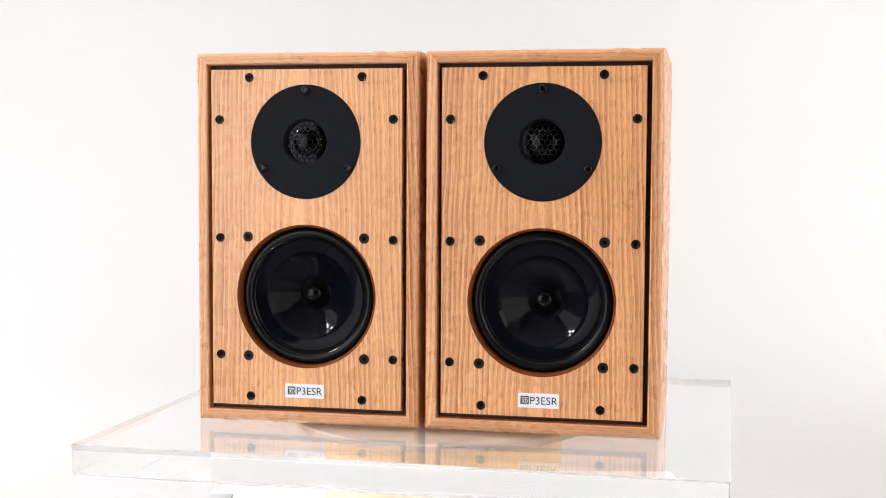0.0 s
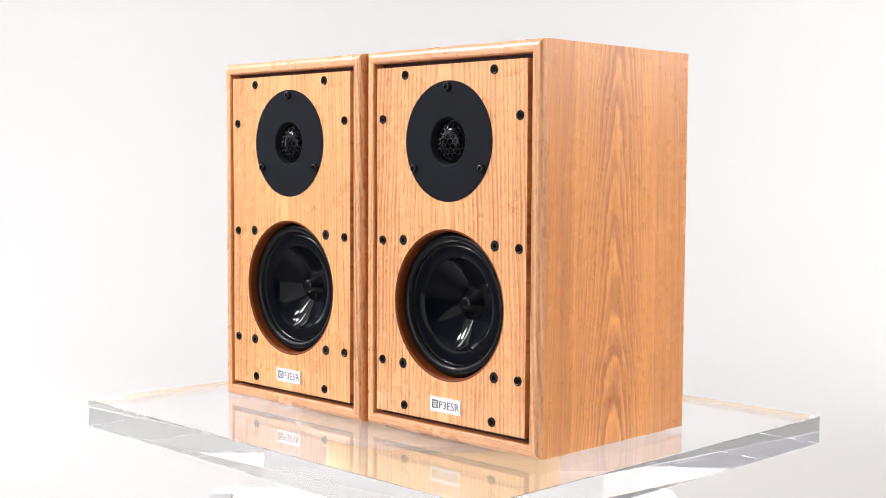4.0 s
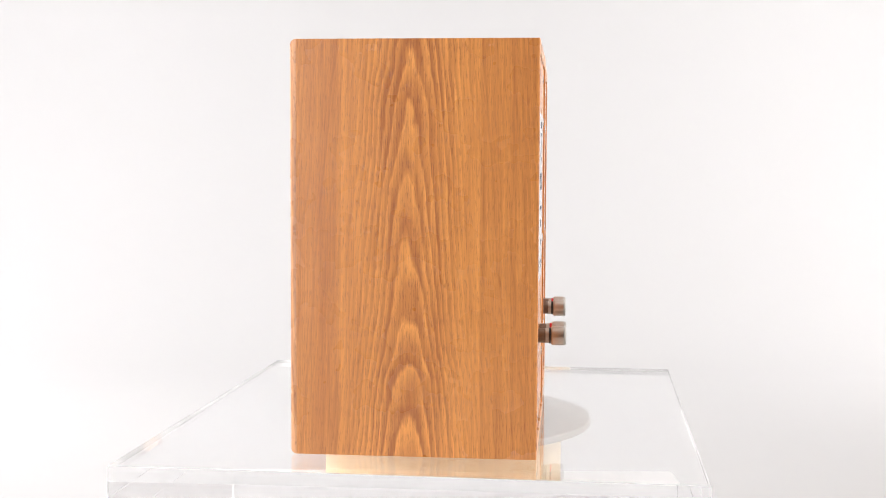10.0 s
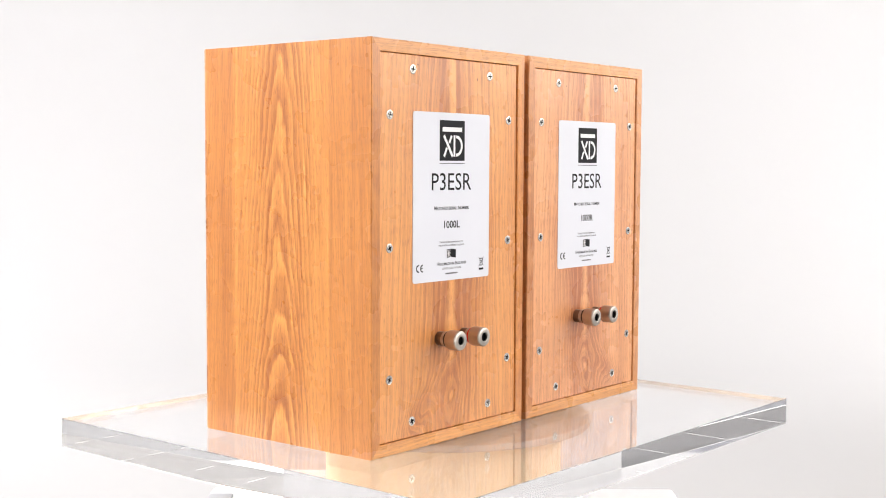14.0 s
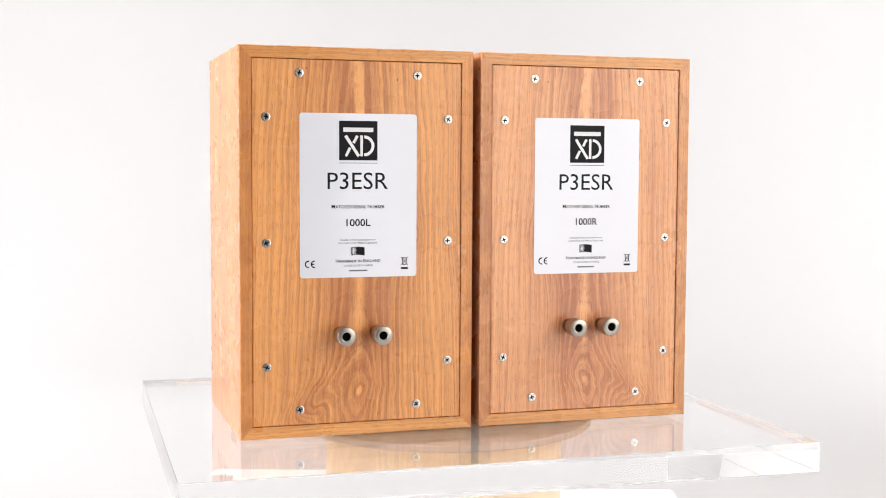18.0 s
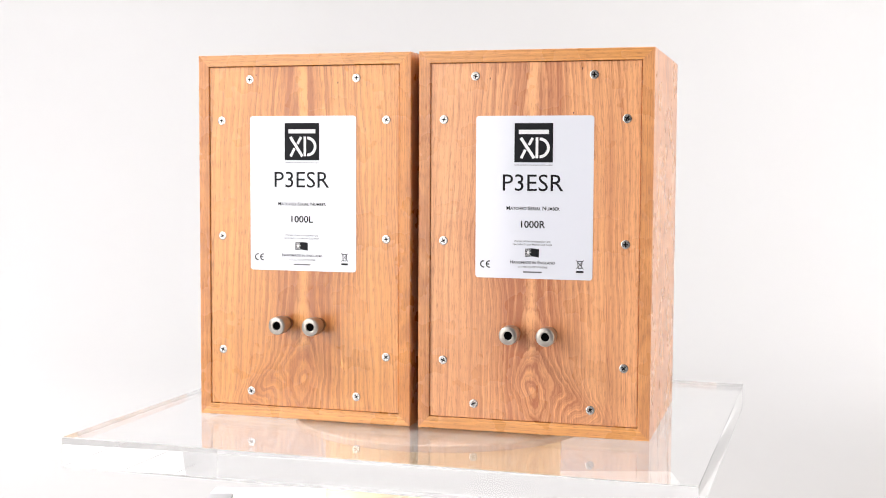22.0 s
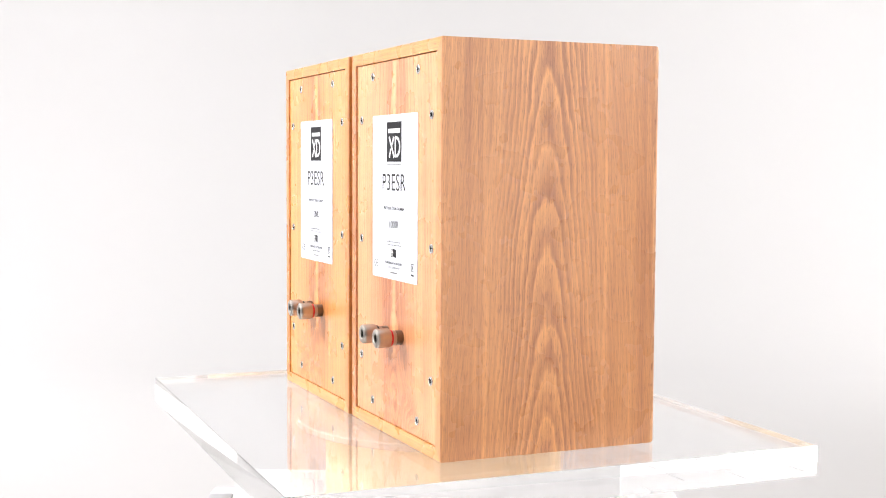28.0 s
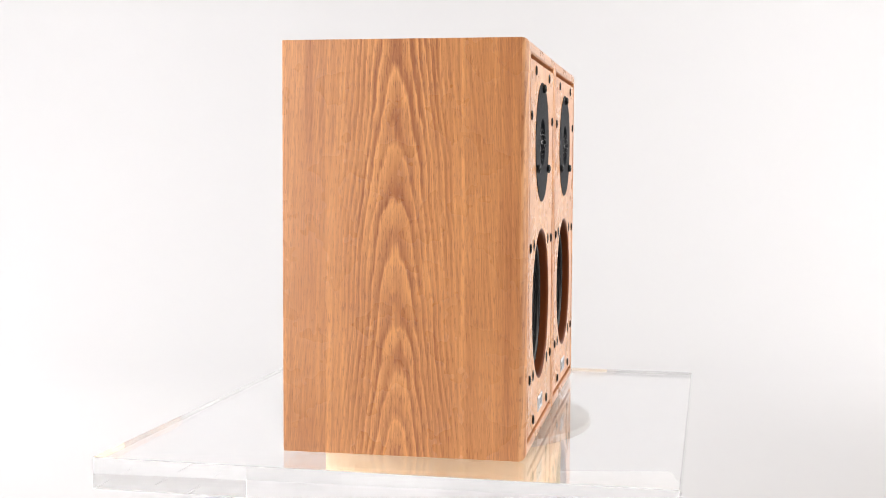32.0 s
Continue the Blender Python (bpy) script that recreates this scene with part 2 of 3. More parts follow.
def lathe(bm, profile, cx=0.0, cz=0.0, segs=64, closed=False):
    """Turns (radius, y) points round an axis along y."""
    rings = []
    for r, y in profile:
        if r < 1e-6:
            rings.append([bm.verts.new((cx, y, cz))])
        else:
            rings.append([bm.verts.new((cx + r * math.cos(2 * math.pi * k / segs), y, cz + r * math.sin(2 * math.pi * k / segs))) for k in range(segs)])
    pairs = list(zip(rings, rings[1:])) + ([(rings[-1], rings[0])] if closed else [])
    for a, b in pairs:
        for k in range(segs):
            j = (k + 1) % segs
            if len(a) == 1 and len(b) == 1:
                continue
            if len(a) == 1:
                bm.faces.new((a[0], b[j], b[k]))
            elif len(b) == 1:
                bm.faces.new((a[k], a[j], b[0]))
            else:
                bm.faces.new((a[k], a[j], b[j], b[k]))
    return bm


def arc(cx, cy, r, a0, a1, steps):
    return [(cx + r * math.cos(radians(a0 + (a1 - a0) * k / steps)), cy + r * math.sin(radians(a0 + (a1 - a0) * k / steps))) for k in range(steps + 1)]


def flat(bm, outline, depth):
    """A thin raised shape from an outline in x, y, from z = 0 to depth."""
    low = [bm.verts.new((x, y, 0)) for x, y in outline]
    high = [bm.verts.new((x, y, depth)) for x, y in outline]
    bm.faces.new(high)
    bm.faces.new(low[::-1])
    for k in range(len(low)):
        j = (k + 1) % len(low)
        bm.faces.new((low[k], low[j], high[j], high[k]))
    return bm


def rounded(w, h, r, steps=6):
    return [p for cx, cy, a in ((w / 2 - r, h / 2 - r, 0), (-w / 2 + r, h / 2 - r, 90), (-w / 2 + r, -h / 2 + r, 180), (w / 2 - r, -h / 2 + r, 270)) for p in arc(cx, cy, r, a, a + 90, steps)]


def lettering(text, width, height, bold=0.0, depth=0.00006, small_caps=False):
    """A mesh of the text in the built-in font, centred, scaled to width x height (of a capital)."""
    curve = bpy.data.curves.new("lettering", "FONT")
    curve.body, curve.size, curve.resolution_u = text, 1.0, 3
    curve.extrude = 0.01
    if small_caps:
        curve.small_caps_scale = 0.8
        for letter in curve.body_format:
            letter.use_small_caps = True
    curve.offset = bold
    ob = new("lettering", curve)
    bpy.context.view_layer.update()
    data = bpy.data.meshes.new_from_object(ob.evaluated_get(bpy.context.evaluated_depsgraph_get()))
    bpy.data.objects.remove(ob)
    bm = bmesh.new()
    bm.from_mesh(data)
    bpy.data.meshes.remove(data)
    xs, ys = [v.co.x for v in bm.verts], [v.co.y for v in bm.verts]
    sx, sy = width / (max(xs) - min(xs)), height / (max(ys) - min(ys))
    mx, my = (max(xs) + min(xs)) / 2, (max(ys) + min(ys)) / 2
    for v in bm.verts:
        v.co = Vector(((v.co.x - mx) * sx, (v.co.y - my) * sy, (v.co.z + 0.01) / 0.02 * depth))
    return bm


FRONT = Matrix(((1, 0, 0, 0), (0, 0, -1, 0), (0, 1, 0, 0), (0, 0, 0, 1)))   # a drawing set upright, facing the front
REAR = Matrix(((-1, 0, 0, 0), (0, 0, 1, 0), (0, 1, 0, 0), (0, 0, 0, 1)))    # and facing the rear


def placed(bm, m):
    bm.transform(m)
    return bm


# ---- studio ----
def setting(name, bm, material, label):
    return tagged(mesh_object(name, bm, material, 0), label, "studio", kind="structure")


FLOOR = TOP - 0.175
bm = bmesh.new()
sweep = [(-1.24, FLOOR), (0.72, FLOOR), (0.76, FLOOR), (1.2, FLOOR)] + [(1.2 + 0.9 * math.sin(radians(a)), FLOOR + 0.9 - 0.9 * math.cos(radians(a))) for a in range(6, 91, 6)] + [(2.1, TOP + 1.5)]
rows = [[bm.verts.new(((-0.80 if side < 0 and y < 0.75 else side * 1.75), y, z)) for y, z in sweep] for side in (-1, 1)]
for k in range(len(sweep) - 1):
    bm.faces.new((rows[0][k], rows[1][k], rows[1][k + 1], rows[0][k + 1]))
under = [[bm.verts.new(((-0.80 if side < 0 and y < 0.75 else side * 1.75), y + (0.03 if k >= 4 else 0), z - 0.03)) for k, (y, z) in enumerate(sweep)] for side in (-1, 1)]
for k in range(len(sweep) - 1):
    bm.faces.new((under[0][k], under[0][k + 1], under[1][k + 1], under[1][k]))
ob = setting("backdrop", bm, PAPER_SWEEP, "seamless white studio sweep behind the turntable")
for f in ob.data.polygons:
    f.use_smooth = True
setting("floor", box(bmesh.new(), -1.8, 1.8, -3.65, 2.2, FLOOR - 0.08, FLOOR - 0.031), ROOM, "dim grey studio floor under the paper sweep")
setting("wall_west_rear", box(bmesh.new(), -1.80, -1.75, 0.80, 2.2, FLOOR - 0.031, TOP + 1.5), WALL, "plain white studio wall")
# added wall out of view, greyed so plate and veneer reflect less light
setting("wall_west", box(bmesh.new(), -1.80, -1.75, -1.25, 0.80, FLOOR - 0.031, TOP + 1.5), DIM_WALL, "added unseen side wall, mid-grey to dim reflections")
setting("wall_east_rear", box(bmesh.new(), 1.75, 1.80, 0.80, 2.2, FLOOR - 0.031, TOP + 1.5), WALL, "plain white studio wall")
# its unseen counterpart, paler grey, tones reflections in cone and plate edges
setting("wall_east", box(bmesh.new(), 1.75, 1.80, -1.25, 0.80, FLOOR - 0.031, TOP + 1.5), PALE_WALL, "added unseen side wall, pale grey to soften reflections")
setting("ceiling", box(bmesh.new(), -1.8, 1.8, -3.65, 2.2, TOP + 1.5, TOP + 1.55), WALL, "plain white studio ceiling")
setting("wall_south_west", box(bmesh.new(), -1.8, -0.94, -1.30, -1.25, FLOOR - 0.031, TOP + 1.5), WALL, "white reflector wall beside the camera opening")
setting("wall_south_east", box(bmesh.new(), 0.94, 1.8, -1.30, -1.25, FLOOR - 0.031, TOP + 1.5), WALL, "white reflector wall beside the camera opening")
setting("wall_far_south", box(bmesh.new(), -1.8, 1.8, -3.65, -3.6, FLOOR - 0.031, TOP + 1.5), ROOM, "dim wall behind the camera")
setting("wall_room_west", box(bmesh.new(), -1.80, -1.75, -3.6, -1.30, FLOOR - 0.031, TOP + 1.5), ROOM, "dim wall behind the camera")
setting("wall_room_east", box(bmesh.new(), 1.75, 1.80, -3.6, -1.30, FLOOR - 0.031, TOP + 1.5), ROOM, "dim wall behind the camera")

# ---- turntable ----
base = tagged(new("turntable"), "light grey turntable base slab standing on white floor", "turntable")
base.location = (0, 0, FLOOR)
part("housing", box(bmesh.new(), -0.240, 0.240, -0.19, 0.19, 0.0, 0.055, 0.006, 3), BASE, base)
part("control_panel", box(bmesh.new(), -0.236, -0.212, 0.08, 0.150, 0.0545, 0.0575, 0.001), BASE_DARK, base, "dark grey control panel")

drum = tagged(new("rotating_platter"), "round pale yellow platter drum under clear plate", "platter")
drum.location = (0, 0, TOP - 0.0240)
bm = bmesh.new()
lathe(bm, [(0, -0.0955), (0.1025, -0.0955), (0.104, -0.094), (0.104, -0.006), (0, -0.006)], segs=96)
part("shell", placed(bm, pose(0, 0, 0, 90)), YELLOW, drum, smooth=0.5)
bm = bmesh.new()
lathe(bm, [(0, -0.006), (0.129, -0.006), (0.130, -0.005), (0.130, -0.001), (0.129, 0.0), (0, 0.0)], segs=96)
part("top_disc", placed(bm, pose(0, 0, 0, 90)), plain("white_disc", (0.445, 0.420, 0.395), 0.5), drum, "white top disc")

plate = tagged(new("acrylic_plate", None), "thick clear acrylic plate turning on a drum", "plate")
PLATE_AT = pose(0.0019, -0.0006, 0, 0, 0, -1.12)
slab = part("slab", box(bmesh.new(), -0.2470, 0.2470, -0.2117, 0.2117, -0.0236, 0.0, 0.00025, 1), ACRYLIC, plate, smooth=0)
slab.visible_shadow = False
for x, y, z, r in ((-0.029, 0.2119, -0.0020, 0.0005), (0.11, 0.2119, -0.0190, 0.0004), (-0.19, -0.2119, -0.0170, 0.0004), (0.2472, -0.06, -0.0130, 0.0004)):
    bm = bmesh.new()
    bmesh.ops.create_icosphere(bm, subdivisions=1, radius=r, matrix=Matrix.Translation((x, y, z)))
    part("speck", bm, BLACK, plate, "dark speck of dirt")


# ---- loudspeaker ----
W, H = 0.189, 0.306
YF, YR = -0.0911, 0.0920      # front and rear rim of the cabinet
RY = 0.0907                   # outer face of the rear panel


def cabinet_panel(side):
    """One mitred panel of the cabinet: left, right, top or bottom."""
    loop = arc(0.0052, YF + 0.0052, 0.0052, 180, 270, 6)
    loop += [(0.0088, YF), (0.0095, YF + 0.0007), (0.0095, YR - 0.0004), (0.0091, YR), (0.0006, YR), (0.0, YR - 0.0006)]
    ends = []
    for s in (-1, 1):
        ring = []
        for d, y in loop:
            if side in ("left", "right"):
                x, z = (W / 2 - d) * (1 if side == "right" else -1), (d if s < 0 else H - d)
            else:
                x, z = s * (W / 2 - d), (d if side == "bottom" else H - d)
            ring.append((x, y, z))
        ends.append(ring)
    bm = bmesh.new()
    a, b = ([bm.verts.new(p) for p in ring] for ring in ends)
    for k in range(len(a)):
        j = (k + 1) % len(a)
        bm.faces.new((a[k], a[j], b[j], b[k]))
    bm.faces.new(a[::-1])
    bm.faces.new(b)
    return bm


BY = -0.0908                  # front face of the baffle
WZ, TZ = 0.106, 0.233         # heights of the woofer and the tweeter


def holed(bm, x1, z0, z1, cz, r0, segs=128):
    """A board face with a round opening, and its outer edges."""
    corner = [math.atan2(z - cz, x) for x, z in ((x1, z0), (x1, z1), (-x1, z1), (-x1, z0))]
    angles = sorted([2 * math.pi * k / segs - math.pi for k in range(segs)] + corner)
    inner, outer, back = [], [], []
    for a in angles:
        ca, sa = math.cos(a), math.sin(a)
        s = min([(x1 if ca > 0 else -x1) / ca if abs(ca) > 1e-9 else 9, ((z1 if sa > 0 else z0) - cz) / sa if abs(sa) > 1e-9 else 9])
        inner.append(bm.verts.new((r0 * ca, BY, cz + r0 * sa)))
        outer.append(bm.verts.new((s * ca, BY, cz + s * sa)))
        back.append(bm.verts.new((s * ca, BY + 0.012, cz + s * sa)))
    for k in range(len(angles)):
        j = (k + 1) % len(angles)
        bm.faces.new((inner[k], inner[j], outer[j], outer[k]))
        bm.faces.new((outer[k], outer[j], back[j], back[k]))


def baffle_mesh():
    bm = bmesh.new()
    holed(bm, 0.0808, 0.0144, 0.1760, WZ, 0.0594)
    holed(bm, 0.0808, 0.1760, 0.2922, TZ, 0.0430)
    return bm


def black_screw(bm, r, dome=0.0):
    """A screw head of radius r; sunk flush where dome is 0, else a pan head."""
    if dome:
        rows = [(r, 0.0), (r * 1.02, -dome * 0.55), (r * 0.92, -dome * 0.80), (r * 0.76, -dome * 0.95), (r * 0.60, -dome), (r * 0.52, -dome * 0.5), (0, -dome * 0.45)]
    else:
        rows = [(r * 1.06, 0.0001), (r * 1.03, -0.0005), (r * 0.90, -0.0008), (r * 0.72, -0.0005), (r * 0.62, -0.00022), (0, -0.00022)]
    lathe(bm, rows, segs=24)
    return bm


def steel_screw(bm, r):
    lathe(bm, [(r, 0.0), (r * 0.95, 0.0005), (r * 0.80, 0.0006), (r * 0.74, 0.0004), (r * 0.62, 0.0004), (r * 0.58, 0.0006), (0, 0.0006)], segs=20)
    return bm


def hex_grille():
    """A domed sheet of hexagonal cells, each a ring of its own."""
    bm = bmesh.new()
    pitch, dome = 0.0037, 0.0160
    for i in range(-6, 7):
        for j in range(-6, 7):
            cx, cz = pitch * (i + 0.5 * (j % 2)), pitch * 0.866 * j
            if math.hypot(cx, cz) > 0.0135:
                continue
            rings = []
            for r, off in ((pitch * 0.58, 0.0), (pitch * 0.522, 0.0), (pitch * 0.522, 0.0005), (pitch * 0.58, 0.0005)):
                ring = []
                for k in range(6):
                    a = radians(60 * k + 30)
                    px, pz = cx + r * math.cos(a), cz + r * math.sin(a)
                    ring.append(bm.verts.new((px, off - math.sqrt(max(dome ** 2 - px * px - pz * pz, 0)) + 0.010, pz)))
                rings.append(ring)
            for a, b in zip(rings, rings[1:] + rings[:1]):
                for k in range(6):
                    bm.faces.new((a[k], a[(k + 1) % 6], b[(k + 1) % 6], b[k]))
    return bm


def stroke(x0, y0, x1, y1, w):
    d = Vector((x1 - x0, y1 - y0)).normalized() * (w / 2)
    return [(x0 - d.y, y0 + d.x), (x0 + d.y, y0 - d.x), (x1 + d.y, y1 - d.x), (x1 - d.y, y1 + d.x)]


def emblem(parent, m, size):
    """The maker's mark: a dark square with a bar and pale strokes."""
    mark = part("emblem", placed(flat(bmesh.new(), [(-size / 2, -size / 2), (size / 2, -size / 2), (size / 2, size / 2), (-size / 2, size / 2)], 0.00006), m), INK, parent, smooth=0)
    up = m @ Matrix.Translation((0, 0, 0.00006))
    s = size
    part("emblem_bar", placed(flat(bmesh.new(), [(-0.39 * s, 0.22 * s), (0.39 * s, 0.22 * s), (0.39 * s, 0.33 * s), (-0.39 * s, 0.33 * s)], 0.00005), up), WHITE_INK, parent, smooth=0)
    bow = arc(0.155 * s, -0.13 * s, 0.265 * s, 90, -90, 12) + arc(0.155 * s, -0.13 * s, 0.19 * s, -90, 90, 12)
    for line in (stroke(-0.335 * s, 0.125 * s, 0.015 * s, -0.395 * s, 0.078 * s), stroke(-0.025 * s, 0.125 * s, -0.125 * s, -0.06 * s, 0.07 * s),
                 stroke(-0.215 * s, -0.18 * s, -0.325 * s, -0.395 * s, 0.07 * s), stroke(0.085 * s, 0.135 * s, 0.085 * s, -0.395 * s, 0.07 * s), bow):
        part("emblem_stroke", placed(flat(bmesh.new(), line, 0.00005), up), WHITE_INK, parent, smooth=0)
    return mark


def rear_label(sp, number):
    y = RY
    dx, dz = (-0.0006, -0.0009) if number == "1000R" else (0.0, 0.0)
    lab = part("rear_label", placed(flat(bmesh.new(), rounded(0.0948, 0.1292, 0.0024), 0.0004), Matrix.Translation((dx, y, 0.1903 + dz)) @ REAR), PAPER, sp, "satin white printed rear label", smooth=0)

    def at(x, z):
        return Matrix.Translation((x + dx, y + 0.0004, z + dz)) @ REAR

    emblem(lab, at(0.0005, 0.2336), 0.0310)
    part("print_line", placed(flat(bmesh.new(), stroke(-0.0155, 0, 0.0155, 0, 0.0004), 0.00005), at(0.0005, 0.2160)), INK, lab, smooth=0)
    for text, w, h, x, z, ink in (
            ("P3ESR", 0.0490, 0.0133, 0.0008, 0.2020, INK), ("Matched Serial Number", 0.0430, 0.0031, 0.0006, 0.1818, INK),
            (number, 0.0196, 0.0058, 0.0004, 0.1690, INK), ("Details of this loudspeaker are", 0.0290, 0.0021, 0.0008, 0.1553, GREY_INK),
            ("recorded in our Master Log-book", 0.0316, 0.0022, 0.0008, 0.1528, GREY_INK), ("Handmade in England", 0.0362, 0.0026, 0.0006, 0.1388, INK),
            ("LOVED EVERYWHERE", 0.0236, 0.0016, 0.0004, 0.1350, GREY_INK)):
        part("lettering", placed(lettering(text, w, h, {"P3ESR": 0.0}.get(text, 0.015 if ink is INK else 0.008), small_caps=text[0] in "MH"), at(x, z)), ink, lab, smooth=0)
    part("print_line", placed(flat(bmesh.new(), stroke(-0.0075, 0, 0.0075, 0, 0.0011), 0.00005), at(0.0006, 0.1310)), GREY_INK, lab, smooth=0)
    # conformity mark
    bm = bmesh.new()
    for cx in (-0.0017, 0.0030):
        flat(bm, arc(cx, 0, 0.0030, 80, 280, 12) + arc(cx, 0, 0.0020, 280, 80, 12), 0.00005)
    flat(bm, stroke(0.0005, 0, 0.0030, 0, 0.0009), 0.00006)
    part("conformity_mark", placed(bm, at(0.0388, 0.1366)), INK, lab, smooth=0)
    # small flag
    bm = bmesh.new()
    flat(bm, [(-0.0056, -0.0032), (0.0, -0.0026), (0.0056, -0.0034), (0.0056, 0.0032), (0.0, 0.0038), (-0.0056, 0.0034)], 0.00005)
    part("flag_print", placed(bm, at(0.0010, 0.1462)), INK, lab, smooth=0)
    bm = bmesh.new()
    for s in (stroke(-0.0054, 0.0004, -0.0008, 0.0006, 0.0006), stroke(-0.0032, -0.0026, -0.0032, 0.0034, 0.0006), stroke(-0.0052, -0.0024, -0.0012, 0.0032, 0.0004), stroke(-0.0052, 0.0032, -0.0012, -0.0024, 0.0004)):
        flat(bm, s, 0.00004)
    part("flag_stripes", placed(bm, at(0.0010, 0.1462) @ Matrix.Translation((0, 0, 0.00006))), WHITE_INK, lab, smooth=0)
    # crossed bin
    bm = bmesh.new()
    for s in (stroke(-0.0022, 0.0024, 0.0022, 0.0024, 0.0007), stroke(-0.0018, 0.0022, -0.0012, -0.0030, 0.0006), stroke(0.0018, 0.0022, 0.0012, -0.0030, 0.0006),
              stroke(-0.0013, -0.0030, 0.0013, -0.0030, 0.0006), stroke(-0.0030, 0.0034, 0.0030, -0.0036, 0.0005), stroke(0.0030, 0.0034, -0.0030, -0.0036, 0.0005)):
        flat(bm, s, 0.00005)
    part("bin_print", placed(bm, at(-0.0374, 0.1380)), INK, lab, smooth=0)
    part("print_bar", placed(flat(bmesh.new(), stroke(-0.0030, 0, 0.0030, 0, 0.0016), 0.00005), at(-0.0374, 0.1322)), INK, lab, smooth=0)
    return lab


def terminal(sp, x, ring):
    """A binding post with collar, coloured ring and knurled knob."""
    z, y = 0.0812, RY
    bm = lathe(bmesh.new(), [(0.0, 0.0), (0.0056, 0.0), (0.0057, 0.0005), (0.0057, 0.0052), (0.0054, 0.0056), (0, 0.0056)], segs=32)
    post = part("binding_post", placed(bm, Matrix.Translation((x, y, z))), DARK_BRASS, sp, "nickel binding post")
    bm = lathe(bmesh.new(), [(0, 0.0054), (0.0056, 0.0054), (0.0060, 0.0058), (0.0060, 0.0080), (0.0057, 0.0084), (0, 0.0084)], segs=32)
    part("collar", placed(bm, Matrix.Translation((x, y, z))), PEARL, post, "pale nickel collar")
    bm = lathe(bmesh.new(), [(0, 0.0082), (0.0060, 0.0082), (0.0063, 0.0085), (0.0063, 0.0099), (0.0060, 0.0102), (0, 0.0102)], segs=32)
    part("ring", placed(bm, Matrix.Translation((x, y, z))), ring, post, "red ring" if ring == RED else "black ring")
    bm = lathe(bmesh.new(), [(0, 0.0100), (0.0066, 0.0100), (0.0074, 0.0106), (0.0076, 0.0114), (0.0076, 0.0196), (0.0035, 0.0196), (0.0035, 0.0150), (0, 0.0150)], segs=40)
    part("knob", placed(bm, Matrix.Translation((x, y, z))), PEARL, post, "pearl nickel knob")
    bm = lathe(bmesh.new(), [(0.0076, 0.0195), (0.0076, 0.0202), (0.0072, 0.0212), (0.0064, 0.0217), (0.0039, 0.0217), (0.0034, 0.0213), (0.0034, 0.0196)], segs=40, closed=True)
    part("knob_rim", placed(bm, Matrix.Translation((x, y, z))), SATIN_RIM, post, "satin silver knob rim")
    bm = lathe(bmesh.new(), [(0.0034, 0.0200), (0, 0.0200)], segs=24)
    part("socket", placed(bm, Matrix.Translation((x, y, z))), SOCKET, post, "dark socket hole")


